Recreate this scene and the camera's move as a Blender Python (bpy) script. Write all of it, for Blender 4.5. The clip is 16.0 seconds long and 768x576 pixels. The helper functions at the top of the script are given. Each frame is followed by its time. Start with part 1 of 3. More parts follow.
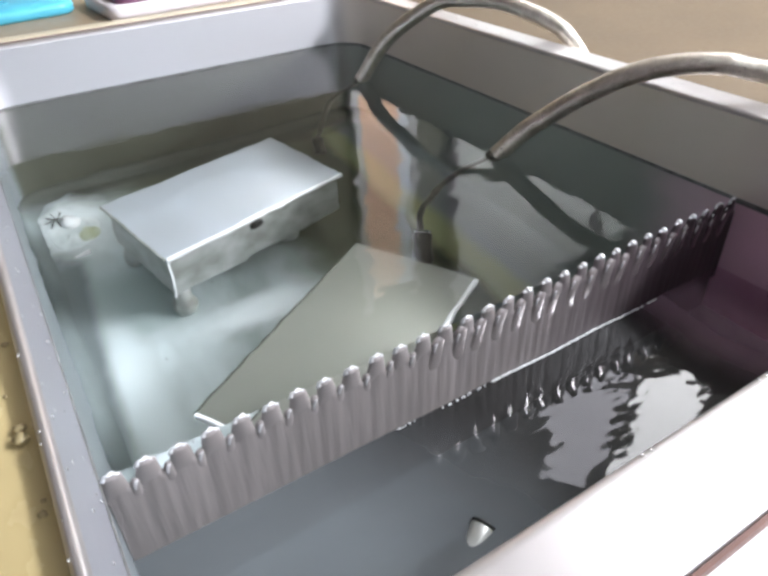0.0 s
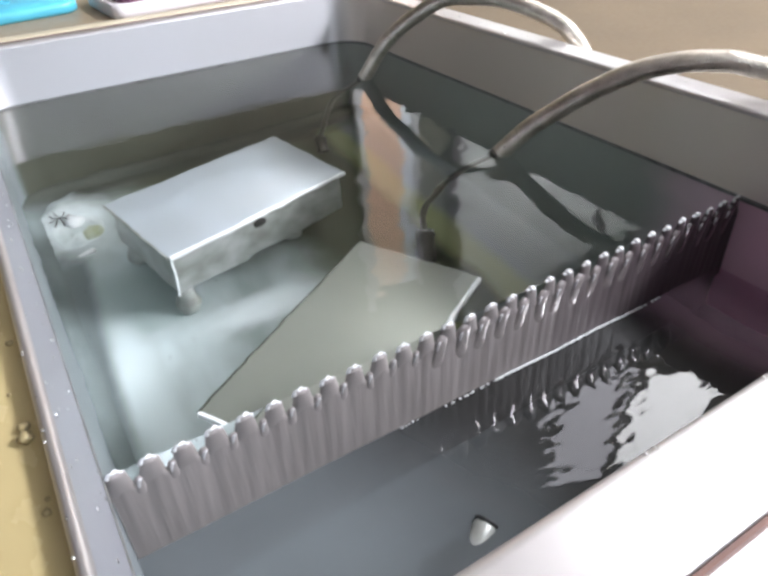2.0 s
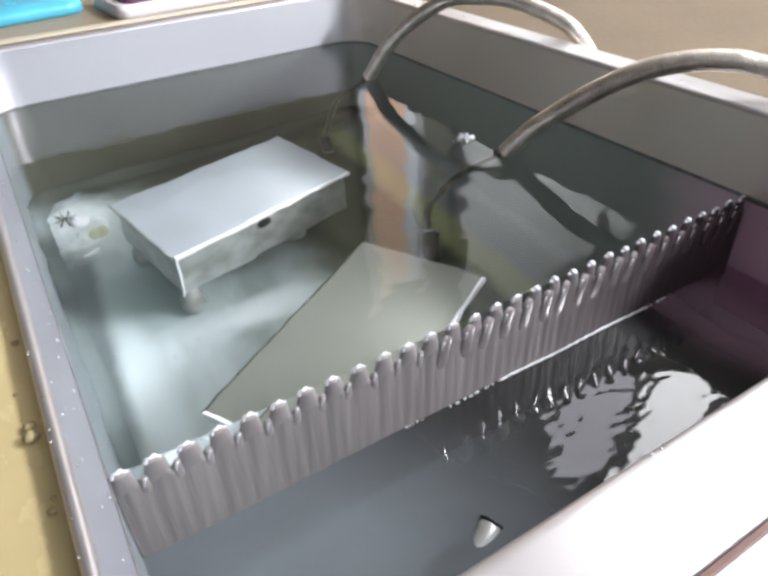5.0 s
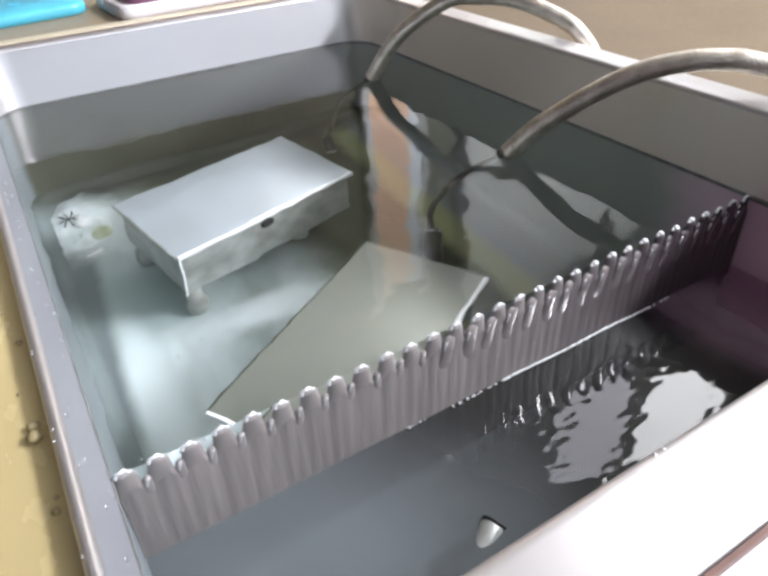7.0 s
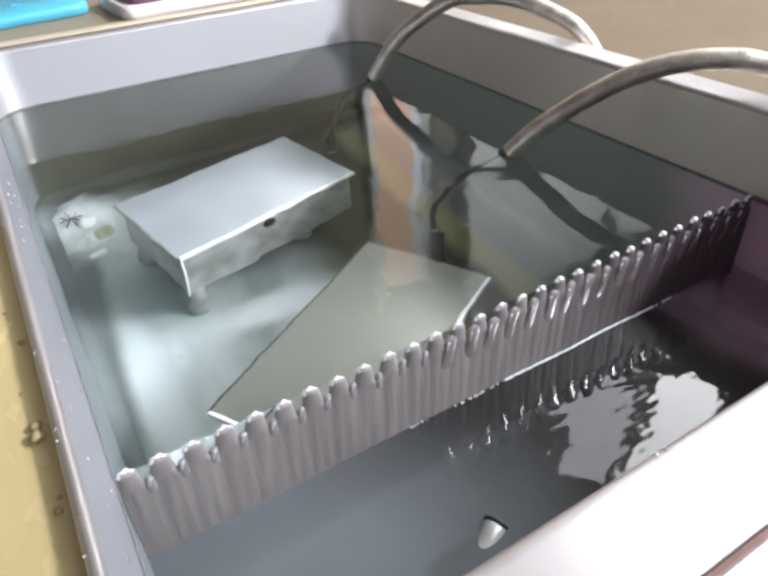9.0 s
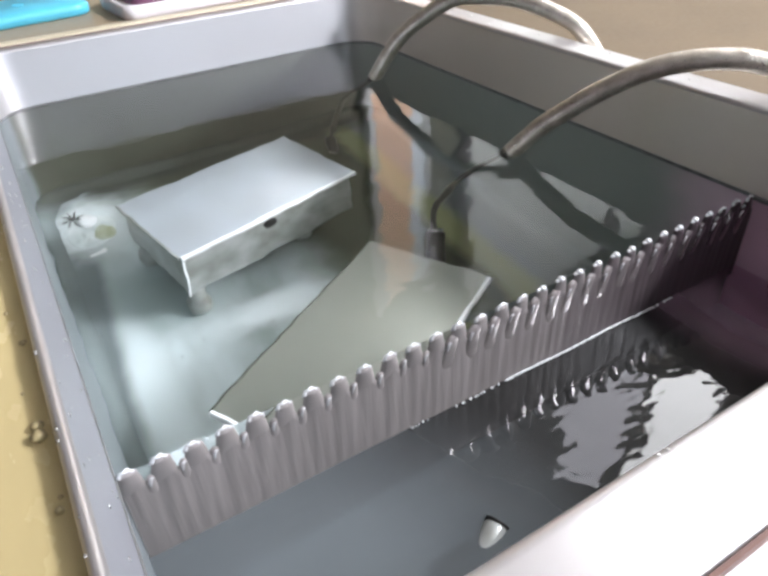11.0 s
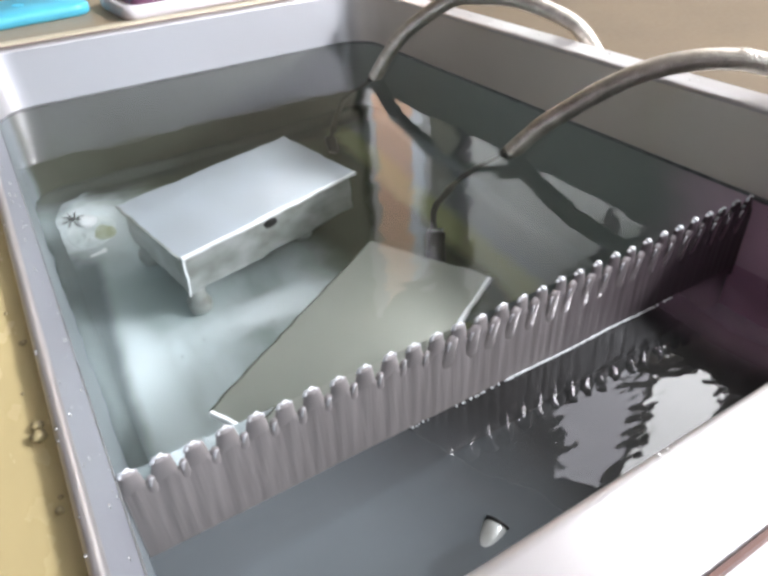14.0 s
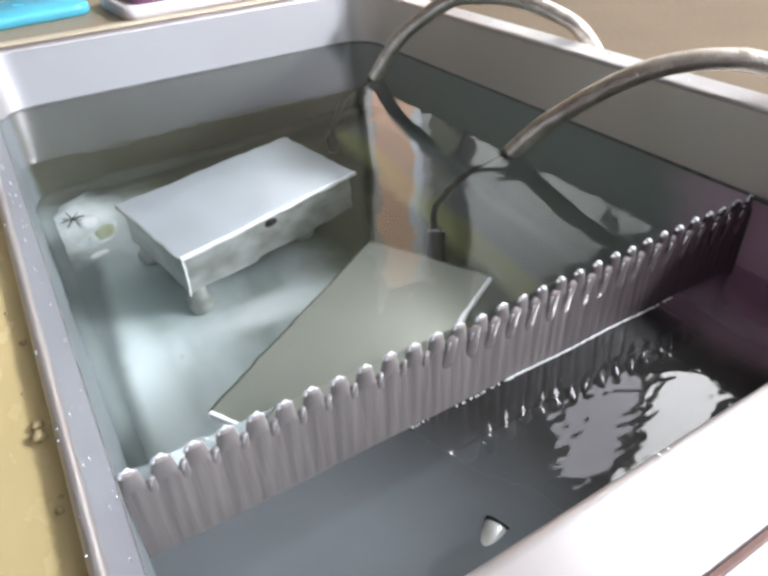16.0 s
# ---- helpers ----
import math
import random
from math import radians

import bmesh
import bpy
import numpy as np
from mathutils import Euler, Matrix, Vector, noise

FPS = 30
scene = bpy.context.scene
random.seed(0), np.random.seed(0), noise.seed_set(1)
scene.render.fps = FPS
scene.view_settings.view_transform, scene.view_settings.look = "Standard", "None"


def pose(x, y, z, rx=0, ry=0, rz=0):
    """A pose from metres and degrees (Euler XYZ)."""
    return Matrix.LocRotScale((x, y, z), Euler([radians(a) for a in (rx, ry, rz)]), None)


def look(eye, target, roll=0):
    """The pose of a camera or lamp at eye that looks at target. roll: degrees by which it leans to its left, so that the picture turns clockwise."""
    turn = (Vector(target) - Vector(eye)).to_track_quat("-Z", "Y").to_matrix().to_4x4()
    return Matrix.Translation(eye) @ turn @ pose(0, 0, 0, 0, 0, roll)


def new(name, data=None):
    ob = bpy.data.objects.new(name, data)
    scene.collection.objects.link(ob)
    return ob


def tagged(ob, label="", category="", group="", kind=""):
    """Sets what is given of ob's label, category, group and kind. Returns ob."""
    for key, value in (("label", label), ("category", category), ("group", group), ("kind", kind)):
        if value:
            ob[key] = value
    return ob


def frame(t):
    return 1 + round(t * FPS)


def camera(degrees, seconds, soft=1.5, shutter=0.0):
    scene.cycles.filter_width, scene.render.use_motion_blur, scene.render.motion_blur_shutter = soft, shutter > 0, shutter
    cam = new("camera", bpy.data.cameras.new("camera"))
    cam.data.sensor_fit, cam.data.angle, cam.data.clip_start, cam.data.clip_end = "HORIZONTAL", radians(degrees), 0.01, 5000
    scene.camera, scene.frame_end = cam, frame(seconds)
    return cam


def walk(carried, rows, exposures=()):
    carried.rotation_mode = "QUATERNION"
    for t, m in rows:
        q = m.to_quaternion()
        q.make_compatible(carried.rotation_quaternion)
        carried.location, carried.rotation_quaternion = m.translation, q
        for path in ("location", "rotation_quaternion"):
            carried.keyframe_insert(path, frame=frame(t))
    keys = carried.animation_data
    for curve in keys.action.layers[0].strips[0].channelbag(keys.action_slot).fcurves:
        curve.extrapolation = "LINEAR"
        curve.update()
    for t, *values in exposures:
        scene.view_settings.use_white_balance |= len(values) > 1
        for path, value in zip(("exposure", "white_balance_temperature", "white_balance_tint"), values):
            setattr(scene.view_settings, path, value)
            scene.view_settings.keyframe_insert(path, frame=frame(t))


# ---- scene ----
cam = camera(61.46, 16.0, soft=3.2)
walk(cam, [
    (0, pose(0, 0, 0.2, 54.680, 1.935, -32.295)),
    (0.5, pose(0, 0, 0.2, 54.595, 1.985, -32.245)),
    (1, pose(0, 0, 0.2, 54.560, 2.030, -32.190)),
    (1.5, pose(0, 0, 0.2, 54.548, 2.085, -32.143)),
    (2, pose(0, 0, 0.2, 54.552, 2.120, -32.095)),
    (3, pose(0, 0, 0.2, 54.558, 2.190, -31.980)),
    (4, pose(0, 0, 0.2, 54.562, 2.268, -31.875)),
    (6.5, pose(0, 0, 0.2, 54.568, 2.458, -31.620)),
    (7.5, pose(0, 0, 0.2, 54.574, 2.530, -31.535)),
    (9, pose(0, 0, 0.2, 54.576, 2.605, -31.425)),
    (11.5, pose(0, 0, 0.2, 54.580, 2.646, -31.347)),
    (14, pose(0, 0, 0.2, 54.580, 2.650, -31.345)),
    (16, pose(0, 0, 0.2, 54.578, 2.655, -31.335)),
], exposures=[(0, 0.04), (16, 0.04)])

# ---- world and lights ----
world = bpy.data.worlds.new("room_air")
scene.world = world
world.use_nodes = True
world.node_tree.nodes["Background"].inputs[0].default_value = (0.8, 0.86, 1.0, 1)
world.node_tree.nodes["Background"].inputs[1].default_value = 0.1


def area(name, eye, target, sx, sy, watts, colour):
    d = bpy.data.lights.new(name, "AREA")
    d.shape, d.size, d.size_y, d.energy, d.color = "RECTANGLE", sx, sy, watts, colour
    ob = new(name, d)
    ob.matrix_world = look(eye, target)
    return ob


# cool fill from the unseen window added behind the camera
area("window_light", (0.6, -1.5, 1.2), (0.25, 0.5, 0.0), 1.6, 1.1, 11, (0.84, 0.92, 1.0))
# unseen lamp added as main light, placed clear of the water's reflections
area("added_key_lamp", (2.03, -0.68, 1.66), (2.03, -0.68, 0.0), 0.45, 0.9, 202, (0.91, 0.93, 1.0))

# ---- materials ----


def mat(name, colour, rough=0.5, metal=0.0, vary=0.15, scale=30.0, bump=0.0, bump_scale=200.0, stretch=(1, 1, 1), colour2=None,
        transmission=0.0, ior=1.45, emit=0.0, coat=0.0, rough_vary=0.1):
    """A surface with large blotches and fine grain in colour, gloss and relief."""
    m = bpy.data.materials.new(name)
    m.use_nodes = True
    nt = m.node_tree
    b = nt.nodes["Principled BSDF"]
    b.inputs["Metallic"].default_value = metal
    b.inputs["IOR"].default_value = ior
    b.inputs["Transmission Weight"].default_value = transmission
    b.inputs["Coat Weight"].default_value = coat
    tc = nt.nodes.new("ShaderNodeTexCoord")
    mp = nt.nodes.new("ShaderNodeMapping")
    mp.inputs["Scale"].default_value = stretch
    nt.links.new(tc.outputs["Object"], mp.inputs["Vector"])
    big = nt.nodes.new("ShaderNodeTexNoise")
    big.inputs["Scale"].default_value, big.inputs["Detail"].default_value = scale, 5
    fine = nt.nodes.new("ShaderNodeTexNoise")
    fine.inputs["Scale"].default_value, fine.inputs["Detail"].default_value = bump_scale, 3
    nt.links.new(mp.outputs[0], big.inputs["Vector"])
    nt.links.new(mp.outputs[0], fine.inputs["Vector"])
    c2 = colour2 or tuple(max(0.0, c * (1 - 2 * vary)) for c in colour)
    ramp = nt.nodes.new("ShaderNodeValToRGB")
    ramp.color_ramp.elements[0].position, ramp.color_ramp.elements[1].position = 0.32, 0.68
    ramp.color_ramp.elements[0].color, ramp.color_ramp.elements[1].color = (*c2, 1), (*colour, 1)
    nt.links.new(big.outputs["Fac"], ramp.inputs[0])
    nt.links.new(ramp.outputs[0], b.inputs["Base Color"])
    ma = nt.nodes.new("ShaderNodeMath")
    ma.operation = "MULTIPLY_ADD"
    ma.inputs[1].default_value, ma.inputs[2].default_value = rough_vary * 2, max(0.0, rough - rough_vary)
    nt.links.new(fine.outputs["Fac"], ma.inputs[0])
    nt.links.new(ma.outputs[0], b.inputs["Roughness"])
    if bump:
        bn = nt.nodes.new("ShaderNodeBump")
        bn.inputs["Strength"].default_value, bn.inputs["Distance"].default_value = bump, 0.001
        nt.links.new(fine.outputs["Fac"], bn.inputs["Height"])
        nt.links.new(bn.outputs[0], b.inputs["Normal"])
    if emit:
        nt.links.new(ramp.outputs[0], b.inputs["Emission Color"])
        b.inputs["Emission Strength"].default_value = emit
    return m


M = {
    "steel": mat("brushed_steel", (0.68, 0.67, 0.68), 0.46, 0.68, 0.08, 9, 0.04, 260, (3, 3, 0.6), rough_vary=0.05),
    "rim": mat("satin_steel_rim", (0.56, 0.54, 0.54), 0.36, 0.8, 0.04, 20, 0.02, 300, rough_vary=0.03),
    "floor_steel": mat("galvanised_floor", (0.70, 0.78, 0.80), 0.32, 0.25, 0.1, 13, 0.1, 160, (1.7, 0.6, 1), (0.36, 0.42, 0.41)),
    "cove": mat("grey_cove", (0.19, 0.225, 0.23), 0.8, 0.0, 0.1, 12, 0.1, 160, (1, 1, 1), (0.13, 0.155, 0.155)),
    "wet": mat("dark_olive_steel", (0.075, 0.08, 0.06), 0.5, 0.2, 0.1, 10, 0.1, 160, (1, 1, 0.5), (0.04, 0.043, 0.03)),
    "chamber": mat("chamber_steel", (0.36, 0.40, 0.42), 0.4, 0.3, 0.1, 12, 0.1, 160, (1, 1, 1), (0.28, 0.31, 0.33)),
    "meniscus": mat("dark_meniscus", (0.09, 0.09, 0.085), 0.5, 0.0, 0.3, 120, 0.3, 400, (1, 1, 1), (0.2, 0.2, 0.2)),
    "gap": mat("mauve_brown_gap", (0.26, 0.19, 0.17), 0.5, 0.0, 0.15, 40, 0.2, 300),
    "froth": mat("white_froth", (0.85, 0.87, 0.88), 0.12, 0.0, 0.2, 260, 0.3, 500, (1, 1, 1), (0.22, 0.23, 0.23), transmission=0.5, ior=1.33),
    "foam": mat("white_reflection", (0.85, 0.87, 0.88), 0.2, 0.0, 0.05, 100),
    "galv": mat("galvanised_sheet", (0.52, 0.54, 0.53), 0.34, 0.35, 0.06, 40, 0.05, 220, (1, 1, 1), (0.28, 0.29, 0.26)),
    "lid": mat("bright_lid", (0.58, 0.63, 0.69), 0.3, 0.55, 0.05, 18, 0.0, 220, (1, 1, 1), (0.5, 0.54, 0.58), rough_vary=0.015),
    "plate": mat("dull_sheet", (0.245, 0.252, 0.222), 0.4, 0.3, 0.05, 14, 0.05, 220, (1, 1, 1), (0.215, 0.222, 0.195)),
    "edge": mat("cut_metal_edge", (0.75, 0.76, 0.76), 0.25, 0.9, 0.05, 40),
    "bright": mat("bright_cut_edge", (0.96, 0.97, 0.98), 0.42, 0.0, 0.02, 40, rough_vary=0.02),
    "weir": mat("wet_grey_comb", (0.295, 0.268, 0.262), 0.5, 0.15, 0.07, 60, 0.12, 150, (1, 1, 0.15)),
    # near white, for the glare on the tank floor
    "drain": mat("mottled_glare", (0.92, 0.97, 0.98), 0.3, 0.2, 0.1, 60, 0.15, 200, (1, 1, 1), (0.66, 0.73, 0.73)),
    # pale colours carry the highlights of the water on the weir
    "glint": mat("highlight_bead", (0.70, 0.71, 0.72), 0.15, 0.0, 0.03, 200, rough_vary=0.02, coat=1.0),
    "wet_shine": mat("highlight_streak", (0.56, 0.55, 0.56), 0.2, 0.0, 0.03, 200, rough_vary=0.02, coat=1.0),
    "olive_patch": mat("olive_green_patch", (0.48, 0.52, 0.34), 0.5, 0.0, 0.2, 90, 0.2, 300, (1, 1, 1), (0.68, 0.74, 0.66)),
    "tooth": mat("wet_shiny_comb", (0.35, 0.315, 0.31), 0.17, 0.2, 0.12, 90, 0.08, 300, coat=0.8),
    "braid": mat("braided_sleeve", (0.70, 0.65, 0.57), 0.3, 0.9, 0.2, 90, 0.4, 900, (1, 1, 1), (0.46, 0.42, 0.35)),
    "sunk": mat("filmed_rubber", (0.085, 0.08, 0.065), 0.5, 0, 0.2, 90, 0.2, 300, (1, 1, 1), (0.045, 0.045, 0.038)),
    "black": mat("black_rubber", (0.02, 0.02, 0.02), 0.45, 0, 0.2, 80, 0.2, 300),
    "water": mat("clear_water", (0.93, 0.97, 0.94), 0.0, 0, 0.01, 4, 0, 10, transmission=1.0, ior=1.33, rough_vary=0.0),
    "crest": mat("water_crest", (1.0, 1.0, 1.0), 0.0, 0, 0.0, 4, 0, 10, transmission=1.0, ior=1.19, rough_vary=0.0),
    "murk": mat("grey_water", (0.16, 0.18, 0.19), 0.035, 0, 0.06, 8, 0, 10, transmission=0.35, ior=1.33, rough_vary=0.0),
    "gold": mat("yellow_laminate", (0.58, 0.465, 0.235), 0.25, 0.0, 0.12, 8, 0.06, 180, (1, 0.4, 1), (0.39, 0.315, 0.16)),
    "tan": mat("tan_laminate", (0.145, 0.105, 0.062), 0.7, 0.0, 0.08, 6, 0.06, 160, (1, 1, 1), (0.12, 0.088, 0.052)),
    "light_tan": mat("light_tan_laminate", (0.34, 0.27, 0.18), 0.4, 0.0, 0.08, 8, 0.06, 160, (1, 1, 1), (0.26, 0.20, 0.13)),
    "cream": mat("pale_wood", (0.68, 0.62, 0.48), 0.45, 0.0, 0.1, 12, 0.1, 200, (0.2, 3, 1), (0.52, 0.46, 0.33)),
    "white": mat("white_laminate", (0.85, 0.84, 0.83), 0.3, 0.0, 0.03, 10, 0.05, 180),
    "brown": mat("brown_sealant", (0.20, 0.10, 0.08), 0.5, 0.0, 0.15, 60, 0.2, 200),
    "blue": mat("blue_plastic", (0.10, 0.52, 0.70), 0.35, 0.0, 0.06, 30, 0.05, 300),
    "purple": mat("purple_print", (0.10, 0.05, 0.11), 0.4, 0.0, 0.3, 30, 0.0, 200, (1, 1, 1), (0.28, 0.10, 0.16)),
    "paper": mat("white_paper", (0.78, 0.74, 0.76), 0.6, 0.0, 0.04, 30, 0.1, 300),
    "dirt": mat("brown_grit", (0.42, 0.34, 0.18), 0.2, 0.0, 0.2, 200, 0.5, 500),
    "wall": mat("room_plaster", (0.42, 0.39, 0.36), 0.8, 0.0, 0.06, 2, 0.1, 60),
    "beige": mat("beige_plaster", (0.25, 0.235, 0.175), 0.8, 0.0, 0.06, 2, 0.1, 60),
    "grey_pane": mat("cloudy_pane", (0.90, 0.93, 0.89), 0.5, 0, 0.0, 5, emit=0.27),
    "mauve": mat("mauve_plaster", (0.12, 0.08, 0.10), 0.8, 0.0, 0.06, 2, 0.1, 60),
    "ceiling": mat("white_plaster", (0.78, 0.78, 0.80), 0.8, 0.0, 0.03, 2, 0.1, 60),
    "cabinet": mat("grey_board", (0.3, 0.28, 0.26), 0.6, 0.0, 0.06, 5, 0.1, 60),
    "tube": mat("glowing_diffuser", (0.96, 0.97, 1.0), 0.5, 0, 0.0, 5, emit=20.0),
    "dim_tube": mat("glowing_diffuser_grey", (0.86, 0.86, 0.95), 0.5, 0, 0.0, 5, emit=8.5),
    "blind": mat("sunlit_tan_blind", (0.75, 0.50, 0.36), 0.7, 0, 0.03, 6, emit=2.4),
    "pane": mat("daylight_pane", (0.85, 0.93, 1.0), 0.5, 0, 0.0, 5, emit=1.3),
}



def colour_front(m, colour, ax, ay, lo, hi, rough=0.06, scale=9.0):
    """A second colour across a surface: its front lies where ax * x + ay * y, broken up by noise, goes from lo to hi.
    """
    nt = m.node_tree
    b = nt.nodes["Principled BSDF"]
    old = b.inputs["Base Color"].links[0].from_socket
    geo = nt.nodes.new("ShaderNodeNewGeometry")
    dot = nt.nodes.new("ShaderNodeVectorMath")
    dot.operation = "DOT_PRODUCT"
    dot.inputs[1].default_value = (ax, ay, 0)
    nt.links.new(geo.outputs["Position"], dot.inputs[0])
    n = nt.nodes.new("ShaderNodeTexNoise")
    n.inputs["Scale"].default_value, n.inputs["Detail"].default_value = scale, 6
    nt.links.new(geo.outputs["Position"], n.inputs["Vector"])
    add = nt.nodes.new("ShaderNodeMath")
    add.operation = "MULTIPLY_ADD"
    add.inputs[1].default_value = 2 * rough
    nt.links.new(n.outputs["Fac"], add.inputs[0])
    nt.links.new(dot.outputs["Value"], add.inputs[2])
    rng = nt.nodes.new("ShaderNodeMapRange")
    rng.interpolation_type = "SMOOTHSTEP"
    rng.inputs["From Min"].default_value, rng.inputs["From Max"].default_value = lo + rough, hi + rough
    nt.links.new(add.outputs[0], rng.inputs["Value"])
    mix = nt.nodes.new("ShaderNodeMix")
    mix.data_type = "RGBA"
    nt.links.new(rng.outputs[0], mix.inputs["Factor"])
    nt.links.new(old, mix.inputs["A"])
    mix.inputs["B"].default_value = (*colour, 1)
    nt.links.new(mix.outputs["Result"], b.inputs["Base Color"])
    return rng.outputs[0]


def patch(m, colour, cx, cy, sx, sy, inner, outer, rough=0.3, scale=30.0):
    """A patch of another colour round (cx, cy), fading from inner to outer in units of its half axes."""
    nt = m.node_tree
    b = nt.nodes["Principled BSDF"]
    old = b.inputs["Base Color"].links[0].from_socket
    geo = nt.nodes.new("ShaderNodeNewGeometry")
    mp = nt.nodes.new("ShaderNodeMapping")
    mp.vector_type = "POINT"
    mp.inputs["Location"].default_value = (-cx / sx, -cy / sy, 0)
    mp.inputs["Scale"].default_value = (1 / sx, 1 / sy, 0)
    nt.links.new(geo.outputs["Position"], mp.inputs["Vector"])
    far = nt.nodes.new("ShaderNodeVectorMath")
    far.operation = "LENGTH"
    nt.links.new(mp.outputs[0], far.inputs[0])
    n = nt.nodes.new("ShaderNodeTexNoise")
    n.inputs["Scale"].default_value, n.inputs["Detail"].default_value = scale, 6
    nt.links.new(geo.outputs["Position"], n.inputs["Vector"])
    add = nt.nodes.new("ShaderNodeMath")
    add.operation = "MULTIPLY_ADD"
    add.inputs[1].default_value = 2 * rough
    nt.links.new(n.outputs["Fac"], add.inputs[0])
    nt.links.new(far.outputs["Value"], add.inputs[2])
    rng = nt.nodes.new("ShaderNodeMapRange")
    rng.interpolation_type = "SMOOTHSTEP"
    rng.inputs["From Min"].default_value, rng.inputs["From Max"].default_value = outer + rough, inner + rough
    nt.links.new(add.outputs[0], rng.inputs["Value"])
    mix = nt.nodes.new("ShaderNodeMix")
    mix.data_type = "RGBA"
    nt.links.new(rng.outputs[0], mix.inputs["Factor"])
    nt.links.new(old, mix.inputs["A"])
    mix.inputs["B"].default_value = (*colour, 1)
    nt.links.new(mix.outputs["Result"], b.inputs["Base Color"])


patch(M["floor_steel"], (0.34, 0.41, 0.40), 0.055, 0.485, 0.05, 0.06, 0.3, 1.2)          # darker grey-green patch beside the box
patch(M["floor_steel"], (0.72, 0.80, 0.82), 0.026, 0.36, 0.016, 0.10, 0.2, 1.5)          # bright streak along the wall, a sheen put into the colour
patch(M["floor_steel"], (0.88, 0.94, 0.96), 0.135, 0.425, 0.07, 0.022, 0.3, 1.2)         # light reflected between box and plate, put into the colour
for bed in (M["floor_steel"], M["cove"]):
    colour_front(bed, (0.105, 0.115, 0.075), 0.88, 0.52, 0.355, 0.44, 0.035, 14)      # dark olive over the far side of the floor
    colour_front(bed, (0.42, 0.45, 0.23), 1.0, 0.0, 0.296, 0.316, 0.012, 16)          # green line in the corner
    colour_front(bed, (0.30, 0.33, 0.325), 1.0, 0.0, 0.324, 0.342, 0.006, 16)
    # far margin darkened in colour to dim the lit cove
    colour_front(bed, (0.035, 0.041, 0.034), 0.0, 1.0, 0.630, 0.672, 0.02, 14)
# dark band along the side wall, its shade put into the colour
colour_front(M["floor_steel"], (0.17, 0.20, 0.205), -1.0, 0.1, 0.025, 0.039, 0.003, 16)
patch(M["floor_steel"], (0.90, 0.96, 0.98), 0.026, 0.612, 0.034, 0.046, 0.1, 1.5, 0.35, 50)  # glow round the floor glare, put into the colour
# far wall dark, sides lighter: dimming by the water put into the colour
colour_front(M["wet"], (0.22, 0.25, 0.265), -1.0, 0.0, 0.0, 0.008, 0.001, 12)
colour_front(M["wet"], (0.25, 0.28, 0.26), 1.0, 0.0, 0.350, 0.378, 0.004, 12)
colour_front(M["murk"], (0.022, 0.022, 0.021), 1.0, 0.25, 0.09, 0.21, 0.02, 12)             # water colour darkens towards larger x
# clearer water, with the end wall's purple reflection put into its colour
clear = colour_front(M["murk"], (0.85, 0.58, 0.74), 1.0, 0.0, 0.29, 0.37, 0.02, 12)
lift = M["murk"].node_tree.nodes.new("ShaderNodeMath")
lift.operation = "MULTIPLY_ADD"
lift.inputs[1].default_value, lift.inputs[2].default_value = 0.6, 0.35
M["murk"].node_tree.links.new(clear, lift.inputs[0])
M["murk"].node_tree.links.new(lift.outputs[0], M["murk"].node_tree.nodes["Principled BSDF"].inputs["Transmission Weight"])
colour_front(M["steel"], (0.44, 0.46, 0.51), -1.0, 0.0, 0.0125, 0.0137, 0.0004, 40)           # wall beside the yellow top darkened to hold down its reflected light
colour_front(M["steel"], (0.55, 0.545, 0.56), 0.0, 1.0, 0.684, 0.689, 0.0006, 30)                # far wall darkened in colour likewise, to dim its light
colour_front(M["steel"], (0.74, 0.68, 0.60), 1.0, 0.0, 0.355, 0.378, 0.002, 12)              # warm reflection of the room put into one wall's colour
colour_front(M["steel"], (0.62, 0.46, 0.53), 1.0, -1.0, 0.165, 0.27, 0.02, 12)            # purple reflection by the overflow chamber, put into the colour
# shade towards the right end put into the weir and tooth colours
colour_front(M["weir"], (0.045, 0.030, 0.036), 1.0, 0.0, 0.14, 0.34, 0.02, 30)
colour_front(M["tooth"], (0.035, 0.022, 0.027), 1.0, 0.0, 0.24, 0.36, 0.02, 30)
# the same purple reflection put into the wet wall
colour_front(M["wet"], (0.90, 0.60, 0.75), 1.0, -1.0, 0.10, 0.22, 0.03, 12)

brushed = M["steel"].node_tree.nodes["Principled BSDF"]
brushed.inputs["Anisotropic"].default_value, brushed.inputs["Anisotropic Rotation"].default_value = 0.75, 0.25

# ---- builders ----


def part(name, bm, material, parent=None, label="", smooth=True, turned=True):
    me = bpy.data.meshes.new(name)
    if turned:
        bmesh.ops.recalc_face_normals(bm, faces=bm.faces)
    bm.to_mesh(me)
    bm.free()
    me.materials.append(M[material])
    for p in me.polygons:
        p.use_smooth = smooth
    ob = new(name, me)
    if parent:
        ob.parent = parent
    if label:
        ob["label"] = label
    return ob


def empty(name, m=None):
    ob = new(name)
    ob.empty_display_size = 0.02
    if m is not None:
        ob.matrix_world = m
    return ob


